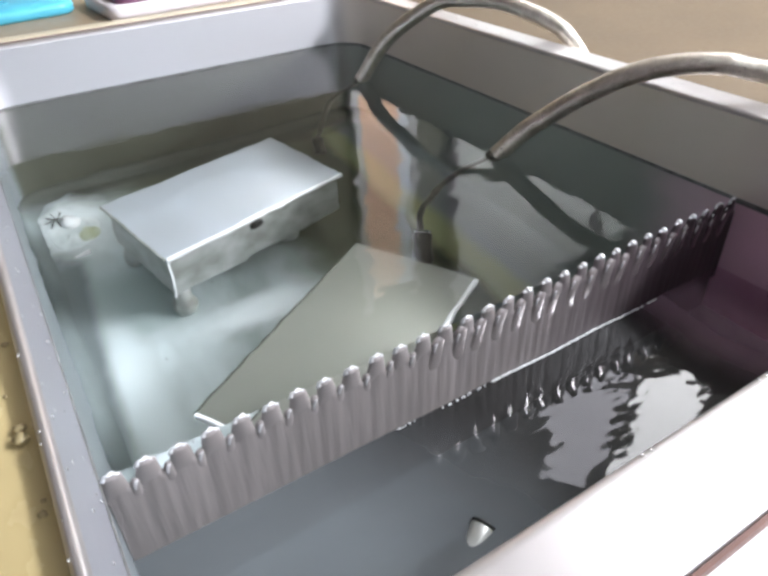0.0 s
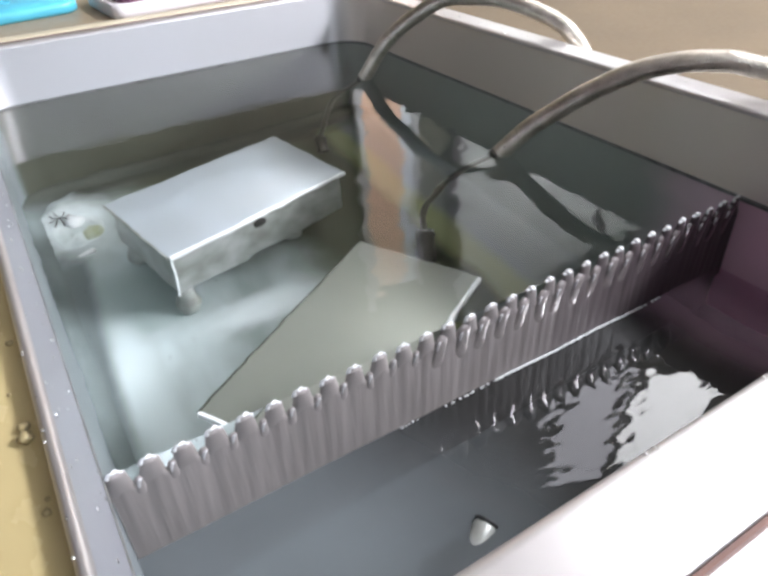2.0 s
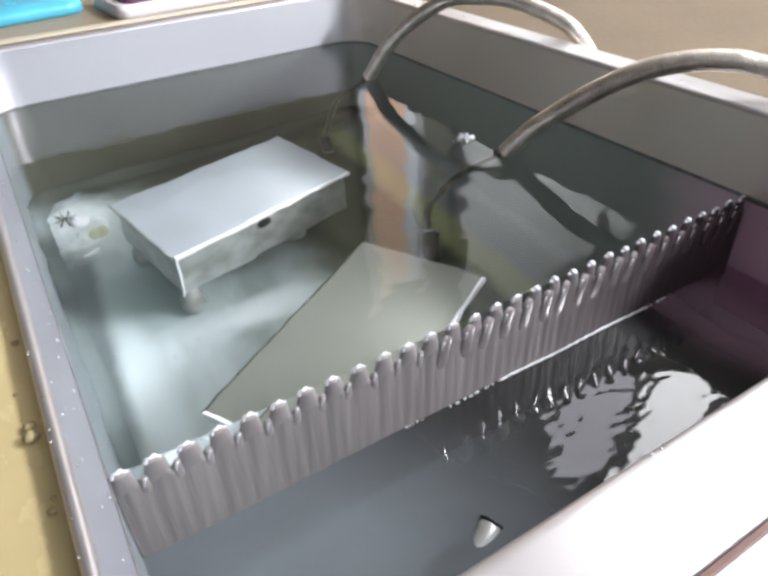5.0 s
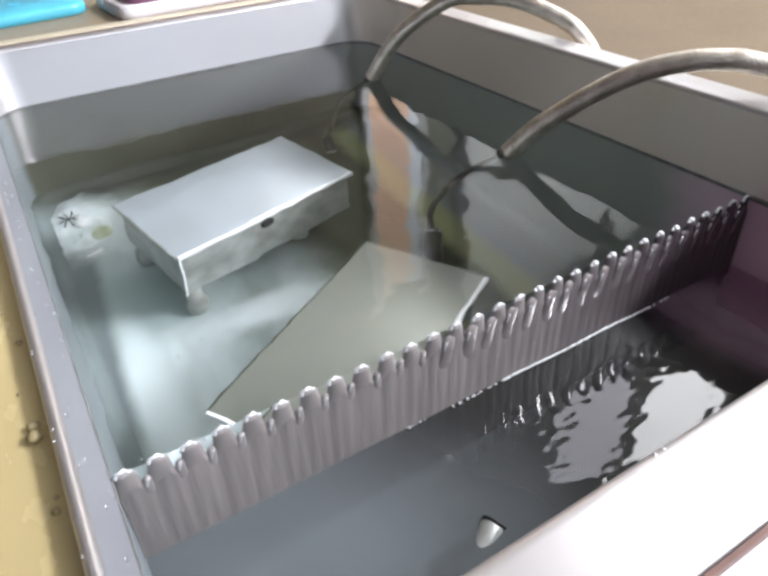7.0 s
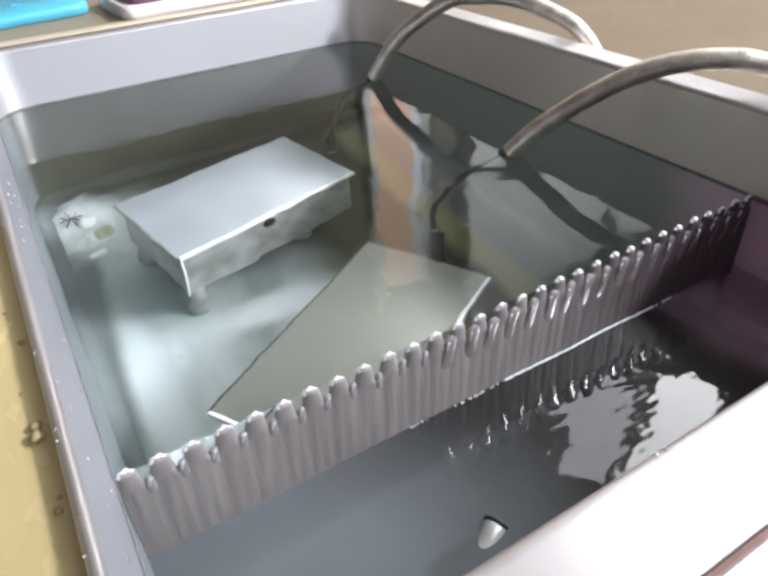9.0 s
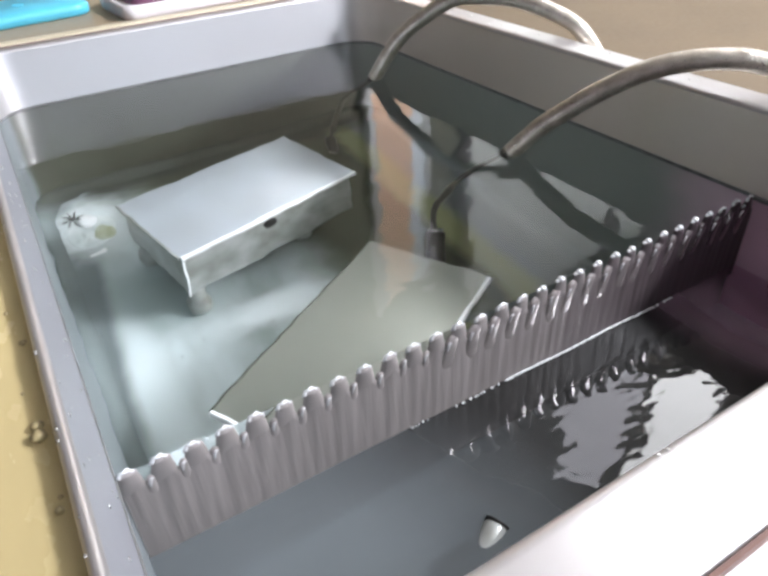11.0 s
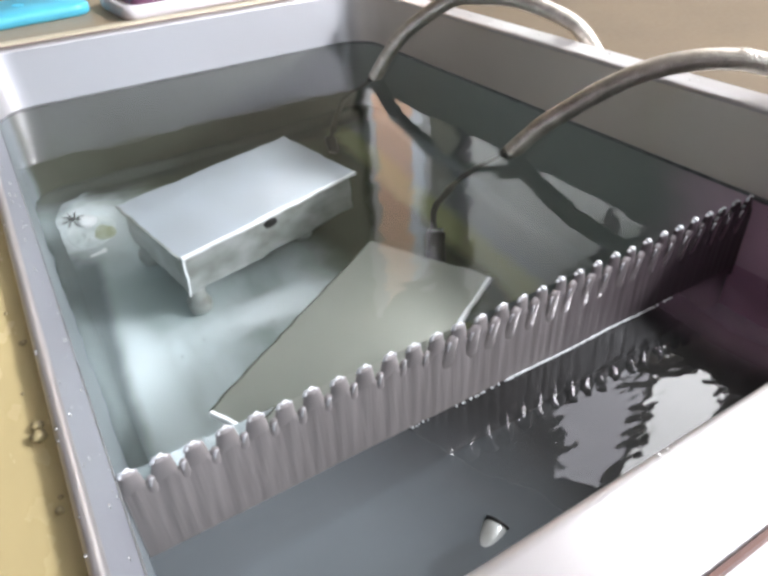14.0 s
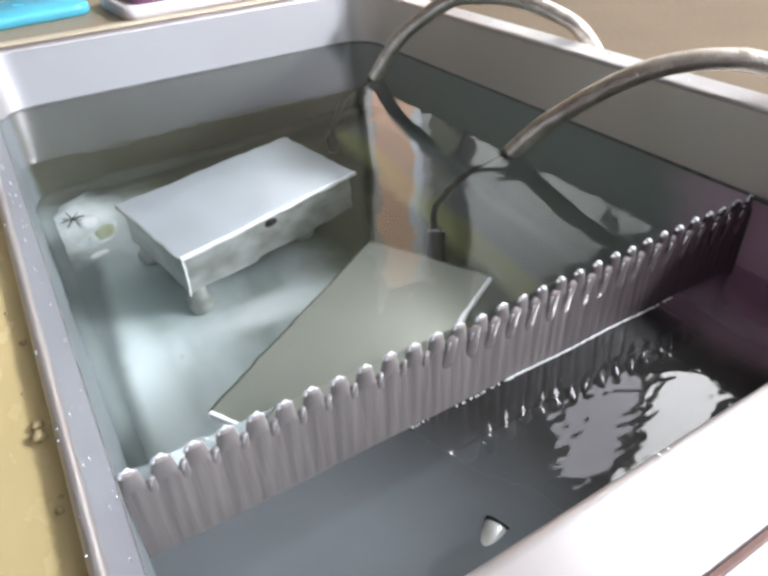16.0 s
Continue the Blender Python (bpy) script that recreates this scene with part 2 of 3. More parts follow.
def box(x0, y0, z0, x1, y1, z1, bevel=0.0, seg=2, bm=None):
    bm = bm or bmesh.new()
    r = bmesh.ops.create_cube(bm, size=1)
    bmesh.ops.transform(bm, verts=r["verts"], matrix=Matrix.Translation(((x0 + x1) / 2, (y0 + y1) / 2, (z0 + z1) / 2)) @ Matrix.Diagonal((x1 - x0, y1 - y0, z1 - z0, 1)))
    if bevel:
        es = list({e for v in r["verts"] for e in v.link_edges})
        bmesh.ops.bevel(bm, geom=es, offset=bevel, segments=seg, affect="EDGES", profile=0.5)
    return bm


def lathe(profile, n=24):
    bm = bmesh.new()
    rings = []
    for r, z in profile:
        rings.append([bm.verts.new((r * math.cos(a), r * math.sin(a), z)) for a in (2 * math.pi * i / n for i in range(n))])
    for a, b in zip(rings, rings[1:]):
        for i in range(n):
            bm.faces.new((a[i], a[(i + 1) % n], b[(i + 1) % n], b[i]))
    bm.faces.new(rings[0][::-1])
    bm.faces.new(rings[-1])
    return bm


def smooth_line(pts, n):
    """A smooth line through the points (Catmull-Rom)."""
    P = [Vector(p) for p in pts]
    P = [P[0] * 2 - P[1]] + P + [P[-1] * 2 - P[-2]]
    out = []
    for i in range(1, len(P) - 2):
        for k in range(n):
            t = k / n
            a, b, c, d = P[i - 1:i + 3]
            out.append(0.5 * ((2 * b) + (c - a) * t + (2 * a - 5 * b + 4 * c - d) * t * t + (3 * b - a - 3 * c + d) * t ** 3))
    out.append(P[-2])
    return out


def tube(line, r, n=20, ripple=0.0, bm=None):
    bm = bm or bmesh.new()
    rings = []
    up = Vector((0.3, 0.9, 0.2)).normalized()
    for i, p in enumerate(line):
        d = (line[min(i + 1, len(line) - 1)] - line[max(i - 1, 0)]).normalized()
        s = d.cross(up).normalized()
        w = s.cross(d)
        rings.append([bm.verts.new(p + (s * math.cos(a) + w * math.sin(a)) * (r + ripple * (1 if (i // 2 + j // 2) % 2 else -1))) for j, a in enumerate(2 * math.pi * k / n for k in range(n))])
    for a, b in zip(rings, rings[1:]):
        for i in range(n):
            bm.faces.new((a[i], a[(i + 1) % n], b[(i + 1) % n], b[i]))
    bm.faces.new(rings[0][::-1])
    bm.faces.new(rings[-1])
    return bm


def rounded(x0, y0, x1, y1, r, z, n=8):
    """A rounded rectangle, anticlockwise."""
    out = []
    for cx, cy, a0 in ((x1 - r, y1 - r, 0), (x0 + r, y1 - r, 90), (x0 + r, y0 + r, 180), (x1 - r, y0 + r, 270)):
        for k in range(n + 1):
            a = radians(a0 + 90 * k / n)
            out.append((cx + r * math.cos(a), cy + r * math.sin(a), z))
    return out


def loft(loops, cap0=False, cap1=False):
    bm = bmesh.new()
    R = [[bm.verts.new(p) for p in l] for l in loops]
    for a, b in zip(R, R[1:]):
        n = len(a)
        for i in range(n):
            bm.faces.new((a[i], a[(i + 1) % n], b[(i + 1) % n], b[i]))
    if cap0:
        bm.faces.new(R[0])
    if cap1:
        bm.faces.new(R[-1])
    return bm


# ---- the room ----
X0, X1, Y0, Y1 = -0.0135, 0.382, 0.068, 0.690      # inside of the tank
RIM, LOW, BED = 0.054, -0.050, -0.220              # rim, lower water, tank floor; the upper water is z = 0
WEIR = 0.196
TOP = 0.047                                        # worktop


def structure(name, bm, material, label, category="wall", smooth=False):
    return tagged(part(name, bm, material, None, "", smooth), label, category, "", "structure")


def room():
    x0, x1, y0, y1, z0, z1 = -1.7, 2.6, -1.7, 1.8, -0.85, 1.75
    structure("floor", box(x0, y0, z0 - 0.05, x1, y1, z0), "cabinet", "plain grey floor of the room", "floor")
    structure("ceiling", box(x0, y0, z1, x1, y1, z1 + 0.05), "ceiling", "plain white plaster ceiling", "ceiling")
    structure("wall_west", box(x0 - 0.1, y0, z0, x0, y1, z1), "mauve", "plain dark mauve wall")
    structure("wall_east", box(x1, y0, z0, x1 + 0.1, y1, z1), "wall", "plain plaster wall")
    structure("wall_south", box(x0, y0 - 0.1, z0, x1, y0, z1), "mauve", "plain dark mauve wall")
    structure("wall_north", box(x0, y1, z0, x1, y1 + 0.1, z1), "beige", "plain beige plaster wall")
    w = tagged(empty("window_1"), "narrow window with a sunlit tan blind", "window", "", "structure")
    part("blind", box(1.0, 1.775, -0.1, 1.145, 1.785, 1.3), "blind", w, "sunlit tan blind", False)
    part("pane", box(1.145, 1.775, -0.1, 1.19, 1.785, 1.3), "pane", w, "strip of daylight beside the blind", False)
    for a, b in ((0.97, 1.0), (1.19, 1.22)):
        part("window_frame", box(a, 1.765, -0.13, b, 1.797, 1.33, 0.003), "white", w, "", False)
    w = tagged(empty("window_3"), "window with a cloudy sky behind it", "window", "", "structure")
    for a, b in ((1.405, 2.215), (2.295, 2.56)):
        part("pane", box(a, 1.775, 0.35, b, 1.785, 1.6), "grey_pane", w, "", False)
    for a, b, c, d in ((1.365, 1.405, 0.31, 1.64), (2.215, 2.295, 0.35, 1.6), (2.56, 2.598, 0.31, 1.64)):
        part("window_frame", box(a, 1.765, c, b, 1.797, d, 0.003), "mauve", w, "dark window frame", False)
    # unseen window, added to brighten the far wall and the weir
    w = tagged(empty("window_2"), "wide daylight window added unseen behind the camera", "window", "", "structure")
    part("pane", box(-0.3, -1.69, 0.5, 1.5, -1.68, 1.6), "pane", w, "", False)
    # a bright and a dim panel side by side, set askew, and an added housing for the unseen lamp behind
    for x, y, turn, a, b, c, d, m in ((1.6, 0.985, 31.3, -0.35, 0.61, -0.32, -0.05, "tube"), (1.6, 0.985, 31.3, -0.20, 0.46, 0.03, 0.25, "dim_tube"),
                                      (2.03, -0.685, 0, -0.23, 0.23, -0.475, 0.475, "white")):
        l = tagged(empty("ceiling_light", pose(x, y, 0, 0, 0, turn)), "flat white ceiling light with a glowing diffuser", "ceiling light", "ceiling lights")
        part("frame", box(a - 0.02, c - 0.02, 1.71, b + 0.02, d + 0.02, 1.748, 0.004), "white", l, "", False)
        part("diffuser", box(a, c, 1.70, b, d, 1.712, 0.003), m, l, "glowing diffuser", False)


def counters():
    """Worktops round the tank, on one closed cabinet."""
    xo0, xo1, yo0, yo1 = X0 - 0.0088, X1 + 0.026, Y0 - 0.034, Y1 + 0.008
    b = box(-0.6, -0.3, -0.85, 1.2, 1.2, -0.3, 0.003)
    structure("cabinet_base", b, "cabinet", "grey board cabinet under the worktop", "cabinet")
    structure("worktop_west", box(-0.6, -0.3, -0.3, xo0 + 0.001, yo1, TOP), "gold", "glossy yellow laminate worktop beside the tank", "worktop")
    structure("worktop_north", box(-0.6, yo1, -0.3, xo1 - 0.001, 1.2, TOP + 0.001), "light_tan", "tan laminate worktop behind the tank", "worktop")
    structure("worktop_east", box(xo1 - 0.001, -0.3, -0.3, 1.2, 1.2, -0.03), "tan", "tan laminate worktop beside the tank", "worktop")
    structure("worktop_south", box(xo0 + 0.001, -0.3, -0.3, xo1 - 0.001, yo0 + 0.001, TOP + 0.004), "white", "glossy white worktop in front of the tank", "worktop")


def tank():
    t = tagged(empty("water_tank"), "brushed stainless steel water tank with rounded corners", "tank")
    r = 0.036
    loops = []
    ox0, ox1, oy0, oy1 = X0 - 0.0085, X1 + 0.025, Y0 - 0.032, Y1 + 0.0075
    loops.append(rounded(ox0, oy0, ox1, oy1, r + 0.004, -0.30))
    loops.append(rounded(ox0, oy0, ox1, oy1, r + 0.004, RIM - 0.0015))
    loops.append(rounded(ox0 + 0.001, oy0 + 0.001, ox1 - 0.001, oy1 - 0.001, r + 0.003, RIM - 0.0003))
    loops.append(rounded(ox0 + 0.0015, oy0 + 0.002, ox1 - 0.002, oy1 - 0.0015, r + 0.002, RIM))
    loops.append(rounded(ox0 + 0.002, oy0 + 0.005, ox1 - 0.005, oy1 - 0.002, r + 0.002, RIM))
    loops.append(rounded(ox0 + 0.0022, oy0 + 0.006, ox1 - 0.006, oy1 - 0.0025, r + 0.002, RIM))
    loops.append(rounded(X0 - 0.0062, Y0 - 0.005, X1 + 0.006, Y1 + 0.0045, r, RIM))
    loops.append(rounded(X0 - 0.0058, Y0 - 0.003, X1 + 0.003, Y1 + 0.003, r, RIM))
    loops.append(rounded(X0 - 0.0046, Y0 - 0.0008, X1 + 0.0008, Y1 + 0.0008, r, RIM - 0.001))
    loops.append(rounded(X0 - 0.004, Y0, X1, Y1, r, RIM - 0.003))
    part("rim", loft(loops), "rim", t, "bright satin rim")
    loops = [rounded(X0 - 0.004, Y0, X1, Y1, r, RIM - 0.003), rounded(X0, Y0, X1, Y1, r, 0.0), rounded(X0 + 0.001, Y0 + 0.001, X1 - 0.001, Y1 - 0.001, r, BED + 0.013)]
    for k in range(1, 9):
        a = radians(90 * k / 8)
        e = 0.001 + 0.013 * (1 - math.cos(a))
        loops.append(rounded(X0 + e, Y0 + e, X1 - e, Y1 - e, r + 0.004 * k / 8, BED + 0.013 * (1 - math.sin(a))))
    part("shell", loft(loops[:2]), "steel", t, "brushed steel walls")
    part("wetted_wall", loft(loops[1:3]), "wet", t, "dark olive walls under water")
    # dark colour carries the shaded band at the foot of the walls
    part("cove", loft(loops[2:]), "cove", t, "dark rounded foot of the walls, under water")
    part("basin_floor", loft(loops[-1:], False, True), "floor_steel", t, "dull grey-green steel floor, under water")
    # ring for the meniscus, its dark look put in as colour
    o = 0.0007
    bm = loft([rounded(X0 + q, Y0 + q, X1 - q, Y1 - q, r, z) for z, q in ((0.0016, 0.0001), (0.0010, o), (-0.0004, o), (-0.002, 0.0001))])
    part("waterline_meniscus", bm, "meniscus", t, "thin dark meniscus line at the waterline")
    part("chamber_floor", box(X0 + 0.001, Y0 + 0.001, -0.12, X1 - 0.001, WEIR - 0.0005, -0.112), "chamber", t, "blue-grey floor of the overflow chamber", False)
    bm = box(X0 + 0.0355, Y0 - 0.0335, RIM - 0.004, X1 - 0.03, Y0 - 0.0321, RIM + 0.0004)
    part("sealant", bm, "brown", t, "brown sealant joint", False)


def weir():
    w = tagged(empty("overflow_weir"), "grey metal overflow weir with a comb of rounded teeth", "weir")
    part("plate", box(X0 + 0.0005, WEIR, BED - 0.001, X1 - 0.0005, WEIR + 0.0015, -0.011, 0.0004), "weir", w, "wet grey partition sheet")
    pitch, n = 0.01325, 30
    # the wet face, with faint upright flutes
    bm = bmesh.new()
    nx, nz = 900, 14
    x0, x1 = X0 + 0.0006, X1 - 0.0006
    rows = []
    for j in range(nz + 1):
        v = j / nz
        row = []
        for i in range(nx + 1):
            x = x0 + (x1 - x0) * i / nx
            ph = 2 * math.pi * (x + 0.0089) / pitch
            lean = 0.9 * (1 - v)
            y = -0.0022 - 0.00030 * (1 - v) ** 2 * math.cos(ph - lean) - 0.00007 * math.cos(2 * ph + 1.3 * math.sin(x * 90) + 2 * v) + 0.00011 * noise.noise(Vector((x * 190 + v, v * 1.2, 3))) + 0.00007 * noise.noise(Vector((x * 480 + 0.8 * v, v * 3.5, 9))) + 0.00006 * noise.noise(Vector((x * 1000 - v, v * 4, 5)))
            z = -0.0042 + 0.0038 * math.cos(ph) * (1 - v) + (LOW - 0.014 + 0.0042) * v
            row.append(bm.verts.new((x, WEIR + y, z)))
        rows.append(row)
    rim = [bm.verts.new((q.co.x, WEIR + 0.0005, q.co.z - 0.0004)) for q in rows[0]]
    for p, q in zip([rim] + rows, rows):
        for i in range(nx):
            bm.faces.new((p[i], p[i + 1], q[i + 1], q[i]))
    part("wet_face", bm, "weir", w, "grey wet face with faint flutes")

    def knob(wide, z_top, z_low, proud, lean, flare=0.0):
        """A rounded bulge that thins out, and may widen, downwards."""
        bm = bmesh.new()
        nu, nv = 12, 16
        grid = []
        for j in range(nv + 1):
            v = (j / nv) ** 1.9
            prof = math.sqrt(max(0.0, 1 - (1 - min(1.0, v / 0.15)) ** 2)) * (1 - max(0.0, (v - 0.15) / 0.85) ** 2.0 * 0.97)
            cx = lean * (1 - v) ** 2
            breadth = prof if not flare else math.sqrt(max(0.0, 1 - (1 - min(1.0, v / 0.15)) ** 2)) * (1 + flare * max(0.0, (v - 0.15) / 0.85))
            row = []
            for i in range(nu):
                a = 2 * math.pi * i / nu
                back = 0.45 if math.sin(a) > 0 else 1.0
                row.append(bm.verts.new((cx + wide * max(breadth, 0.03) * math.cos(a), proud * back * max(prof, 0.03) * math.sin(a), z_top + (z_low - z_top) * v)))
            grid.append(row)
        for p, q in zip(grid, grid[1:]):
            for i in range(nu):
                bm.faces.new((p[i], p[(i + 1) % nu], q[(i + 1) % nu], q[i]))
        bm.faces.new(grid[0])
        bm.faces.new(grid[-1])
        return bm

    def head(r, wide, top):
        return [(wide * math.copysign(abs(math.cos(t)) ** 0.9, math.cos(t)), top - r + r * math.sin(t)) for t in (math.pi * k / 14 for k in range(15))]

    # a round-headed tooth with a pale bead for the highlight of the water on it, and the slanting tongue of water that
    # spills beside it
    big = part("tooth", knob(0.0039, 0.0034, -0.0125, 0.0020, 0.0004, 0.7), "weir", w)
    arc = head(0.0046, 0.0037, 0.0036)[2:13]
    cap = part("bead", tube([Vector((x, -0.0004 + 0.0004 * math.sin(i * 1.9), z)) for i, (x, z) in enumerate(arc)], 0.00078, 8, 0.0002), "glint", big, "bead of water, coloured pale for its highlight")
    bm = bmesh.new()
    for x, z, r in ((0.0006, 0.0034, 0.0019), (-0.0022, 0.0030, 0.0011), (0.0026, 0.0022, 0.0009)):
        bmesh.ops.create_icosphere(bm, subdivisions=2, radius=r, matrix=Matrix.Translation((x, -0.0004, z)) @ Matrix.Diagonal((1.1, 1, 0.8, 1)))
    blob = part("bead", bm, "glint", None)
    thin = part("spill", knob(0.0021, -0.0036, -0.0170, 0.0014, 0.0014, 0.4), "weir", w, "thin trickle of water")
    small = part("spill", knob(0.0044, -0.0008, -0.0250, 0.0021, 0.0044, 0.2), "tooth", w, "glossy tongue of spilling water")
    streak = part("bead", knob(0.0010, -0.0044, -0.0100, 0.0007, 0.0014), "wet_shine", small, "pale streak painted for the highlight on the water")
    streak.location = (-0.0008, -0.0017, 0.0)
    for k in range(n):
        x = -0.0089 + pitch * k
        for first, dx, dy in ((big, 0.0, -0.0014), (small, pitch * 0.5, -0.0014)):
            if x + dx + 0.0050 > X1:
                continue
            trickle = first is small and k < 11
            if first is big:
                ob = big if k == 0 else new("tooth", big.data)
            elif trickle:
                ob = thin if k == 0 else new("spill", thin.data)
            else:
                ob = small if k == 11 else new("spill", small.data)
            ob.parent = w
            ob.location = (x + dx, WEIR + dy, 0.0005 * math.sin(k * 2.3 + dx * 900))
            ob.rotation_euler = (0, radians(3.0 * math.sin(k * 1.7 + dx * 500)), radians(5 * math.sin(k * 3.1)))
            if first is small:
                ob["label"] = thin["label"] if trickle else small["label"]
                c = streak if k == 11 else new("bead", streak.data)
                c.parent = ob
                c.location = (0.0003 * math.sin(k * 4.3) - (0.0 if trickle else 0.0008), -0.0011 if trickle else -0.0017, 0.0008 * math.sin(k * 2.9))
                c["label"] = streak["label"]
            elif k:
                c = blob if k == 16 else new("bead", blob.data if 16 < k < 27 else cap.data)
                c.parent = ob
                c.location = (0.0004 * math.sin(k * 5.1), 0, 0)
                c["label"] = cap["label"]


def water_sheet(name, x0, y0, x1, y1, z, step, waves, material, label):
    nx, ny = int((x1 - x0) / step), int((y1 - y0) / step)
    verts, faces = [], []
    for j in range(ny + 1):
        for i in range(nx + 1):
            x, y = x0 + (x1 - x0) * i / nx, y0 + (y1 - y0) * j / ny
            h = sum(a * noise.noise(Vector((x / lx, y / ly, s))) for a, lx, ly, s in waves)
            verts.append((x, y, h))
    for j in range(ny):
        for i in range(nx):
            a = j * (nx + 1) + i
            faces.append((a, a + 1, a + nx + 2, a + nx + 1))
    me = bpy.data.meshes.new(name)
    me.from_pydata(verts, [], faces)
    me.materials.append(M[material])
    for p in me.polygons:
        p.use_smooth = True
    ob = new(name, me)
    ob.location.z = z
    ob.visible_shadow = False
    return tagged(ob, label, "water", "", "structure")


def water():
    up = water_sheet("water_upper", X0 - 0.03, WEIR + 0.001, X1 + 0.012, Y1 + 0.004, 0.0, 0.0018,
                     ((0.0003, 0.09, 0.06, 0.0), (0.00013, 0.03, 0.018, 4.0), (0.00005, 0.011, 0.007, 8.0)), "water", "clear still water with faint ripples")
    low = water_sheet("water_lower", X0 - 0.03, Y0 - 0.004, X1 + 0.012, WEIR - 0.0005, LOW, 0.0014,
                      ((0.0004, 0.06, 0.04, 1.0), (0.00009, 0.022, 0.011, 5.0), (0.00007, 0.010, 0.0040, 9.0), (0.00002, 0.0042, 0.003, 13.0)), "murk", "dark rippled water in the overflow chamber")
    return up, low


# ---- things in the tank ----


def cover_box():
    """Folded sheet box on feet."""
    t = tagged(empty("submerged_box", pose(0.1485, 0.513, BED, 0, 0, 12.2)), "galvanised sheet metal box on feet, under water", "metal box")
    l, w, h0, h1 = 0.0895, 0.0530, 0.034, 0.100
    bm = box(-l + 0.003, -w + 0.003, h0, l - 0.003, w - 0.003, h1 - 0.002, 0.001)
    part("body", bm, "galv", t, "pale folded sheet sides")
    bm = box(-l, -w, h1 - 0.002, l, w, h1, 0.0006)
    lid = part("lid", bm, "lid", t, "bright flat lid")
    # front edge near white: its highlight is put into the colour
    part("lid_edge", box(-l, -w - 0.0028, h1 - 0.0045, l, -w - 0.0002, h1 + 0.0006, 0.0006), "bright", lid, "cut edge, coloured white for its highlight")
    part("lid_edge", box(-l - 0.0018, -w, h1 - 0.004, -l - 0.0002, w, h1 + 0.0004, 0.0005), "galv", lid, "dull cut edge")
    # dark strips put in for the shade of the lid's overhang
    part("lid_shade", box(-l + 0.001, -w + 0.0012, h1 - 0.0095, l - 0.001, -w + 0.0032, h1 - 0.0022, 0.0003), "wet", t, "dark strip for the shade under the lid")
    part("lid_shade", box(-l + 0.0012, -w + 0.0034, h1 - 0.0080, -l + 0.0032, w - 0.003, h1 - 0.0022, 0.0003), "wet", t, "dark strip for the shade under the lid")
    part("fold", box(-l + 0.0016, -w + 0.0014, h0 + 0.001, -l + 0.0034, -w + 0.0033, h1 - 0.0100, 0.0004), "bright", t, "bright folded corner")
    for x, y in ((-l + 0.012, -w + 0.012), (l - 0.045, -w + 0.030), (-l + 0.012, w - 0.012), (l - 0.012, w - 0.012)):
        bm = lathe(((0.009, 0), (0.010, 0.004), (0.010, 0.012), (0.007, 0.016), (0.007, h0 + 0.001)), 16)
        bmesh.ops.translate(bm, verts=bm.verts, vec=(x, y, 0))
        part("foot", bm, "galv", t, "short round metal foot")
    bm = lathe(((0.006, 0), (0.006, 0.002), (0.0045, 0.003)), 16)
    bmesh.ops.transform(bm, verts=bm.verts, matrix=pose(-0.004, -w + 0.0035, 0.082, 90, 0, 0))
    part("plug", bm, "black", t, "black round plug")


def baffle():
    """Loose sheet with turned-down edges on four posts."""
    ax, ay, bx, by, cx, cy = PLATE
    ang = math.degrees(math.atan2(by - ay, bx - ax))
    long_, wide = math.hypot(bx - ax, by - ay), math.hypot(cx - bx, cy - by)
    t = tagged(empty("baffle_plate", pose(ax, ay, BED, 0, 0, ang)), "flat grey sheet metal plate standing under water", "metal plate")
    h = -0.12 - BED
    sheet = part("sheet", box(0, -wide, h - 0.0015, long_, 0, h, 0.0005), "plate", t, "dull grey-green sheet")
    part("lip", box(-0.0028, -wide, h - 0.006, 0.0, 0, h + 0.0008, 0.0005), "bright", sheet, "bright turned edge")
    part("lip", box(long_, -wide, h - 0.006, long_ + 0.0015, 0, h + 0.0003, 0.0004), "plate", sheet)
    # dark strip laid in place of the shadow along this edge
    part("lip", box(-0.0015, 0.0, h - 0.006, long_ + 0.0015, 0.0012, h + 0.0002, 0.0003), "wet", sheet, "dark edge strip for the shadow line")
    part("lip", box(0, -wide - 0.0030, h - 0.005, long_, -wide, h + 0.0012, 0.0006), "bright", sheet, "bright turned edge")
    for x, y in ((0.02, -0.02), (long_ - 0.02, -0.02), (0.02, 0.02 - wide), (long_ - 0.02, 0.02 - wide)):
        bm = lathe(((0.004, 0), (0.004, h - 0.001)), 12)
        bmesh.ops.translate(bm, verts=bm.verts, vec=(x, y, 0))
        part("leg", bm, "edge", t)


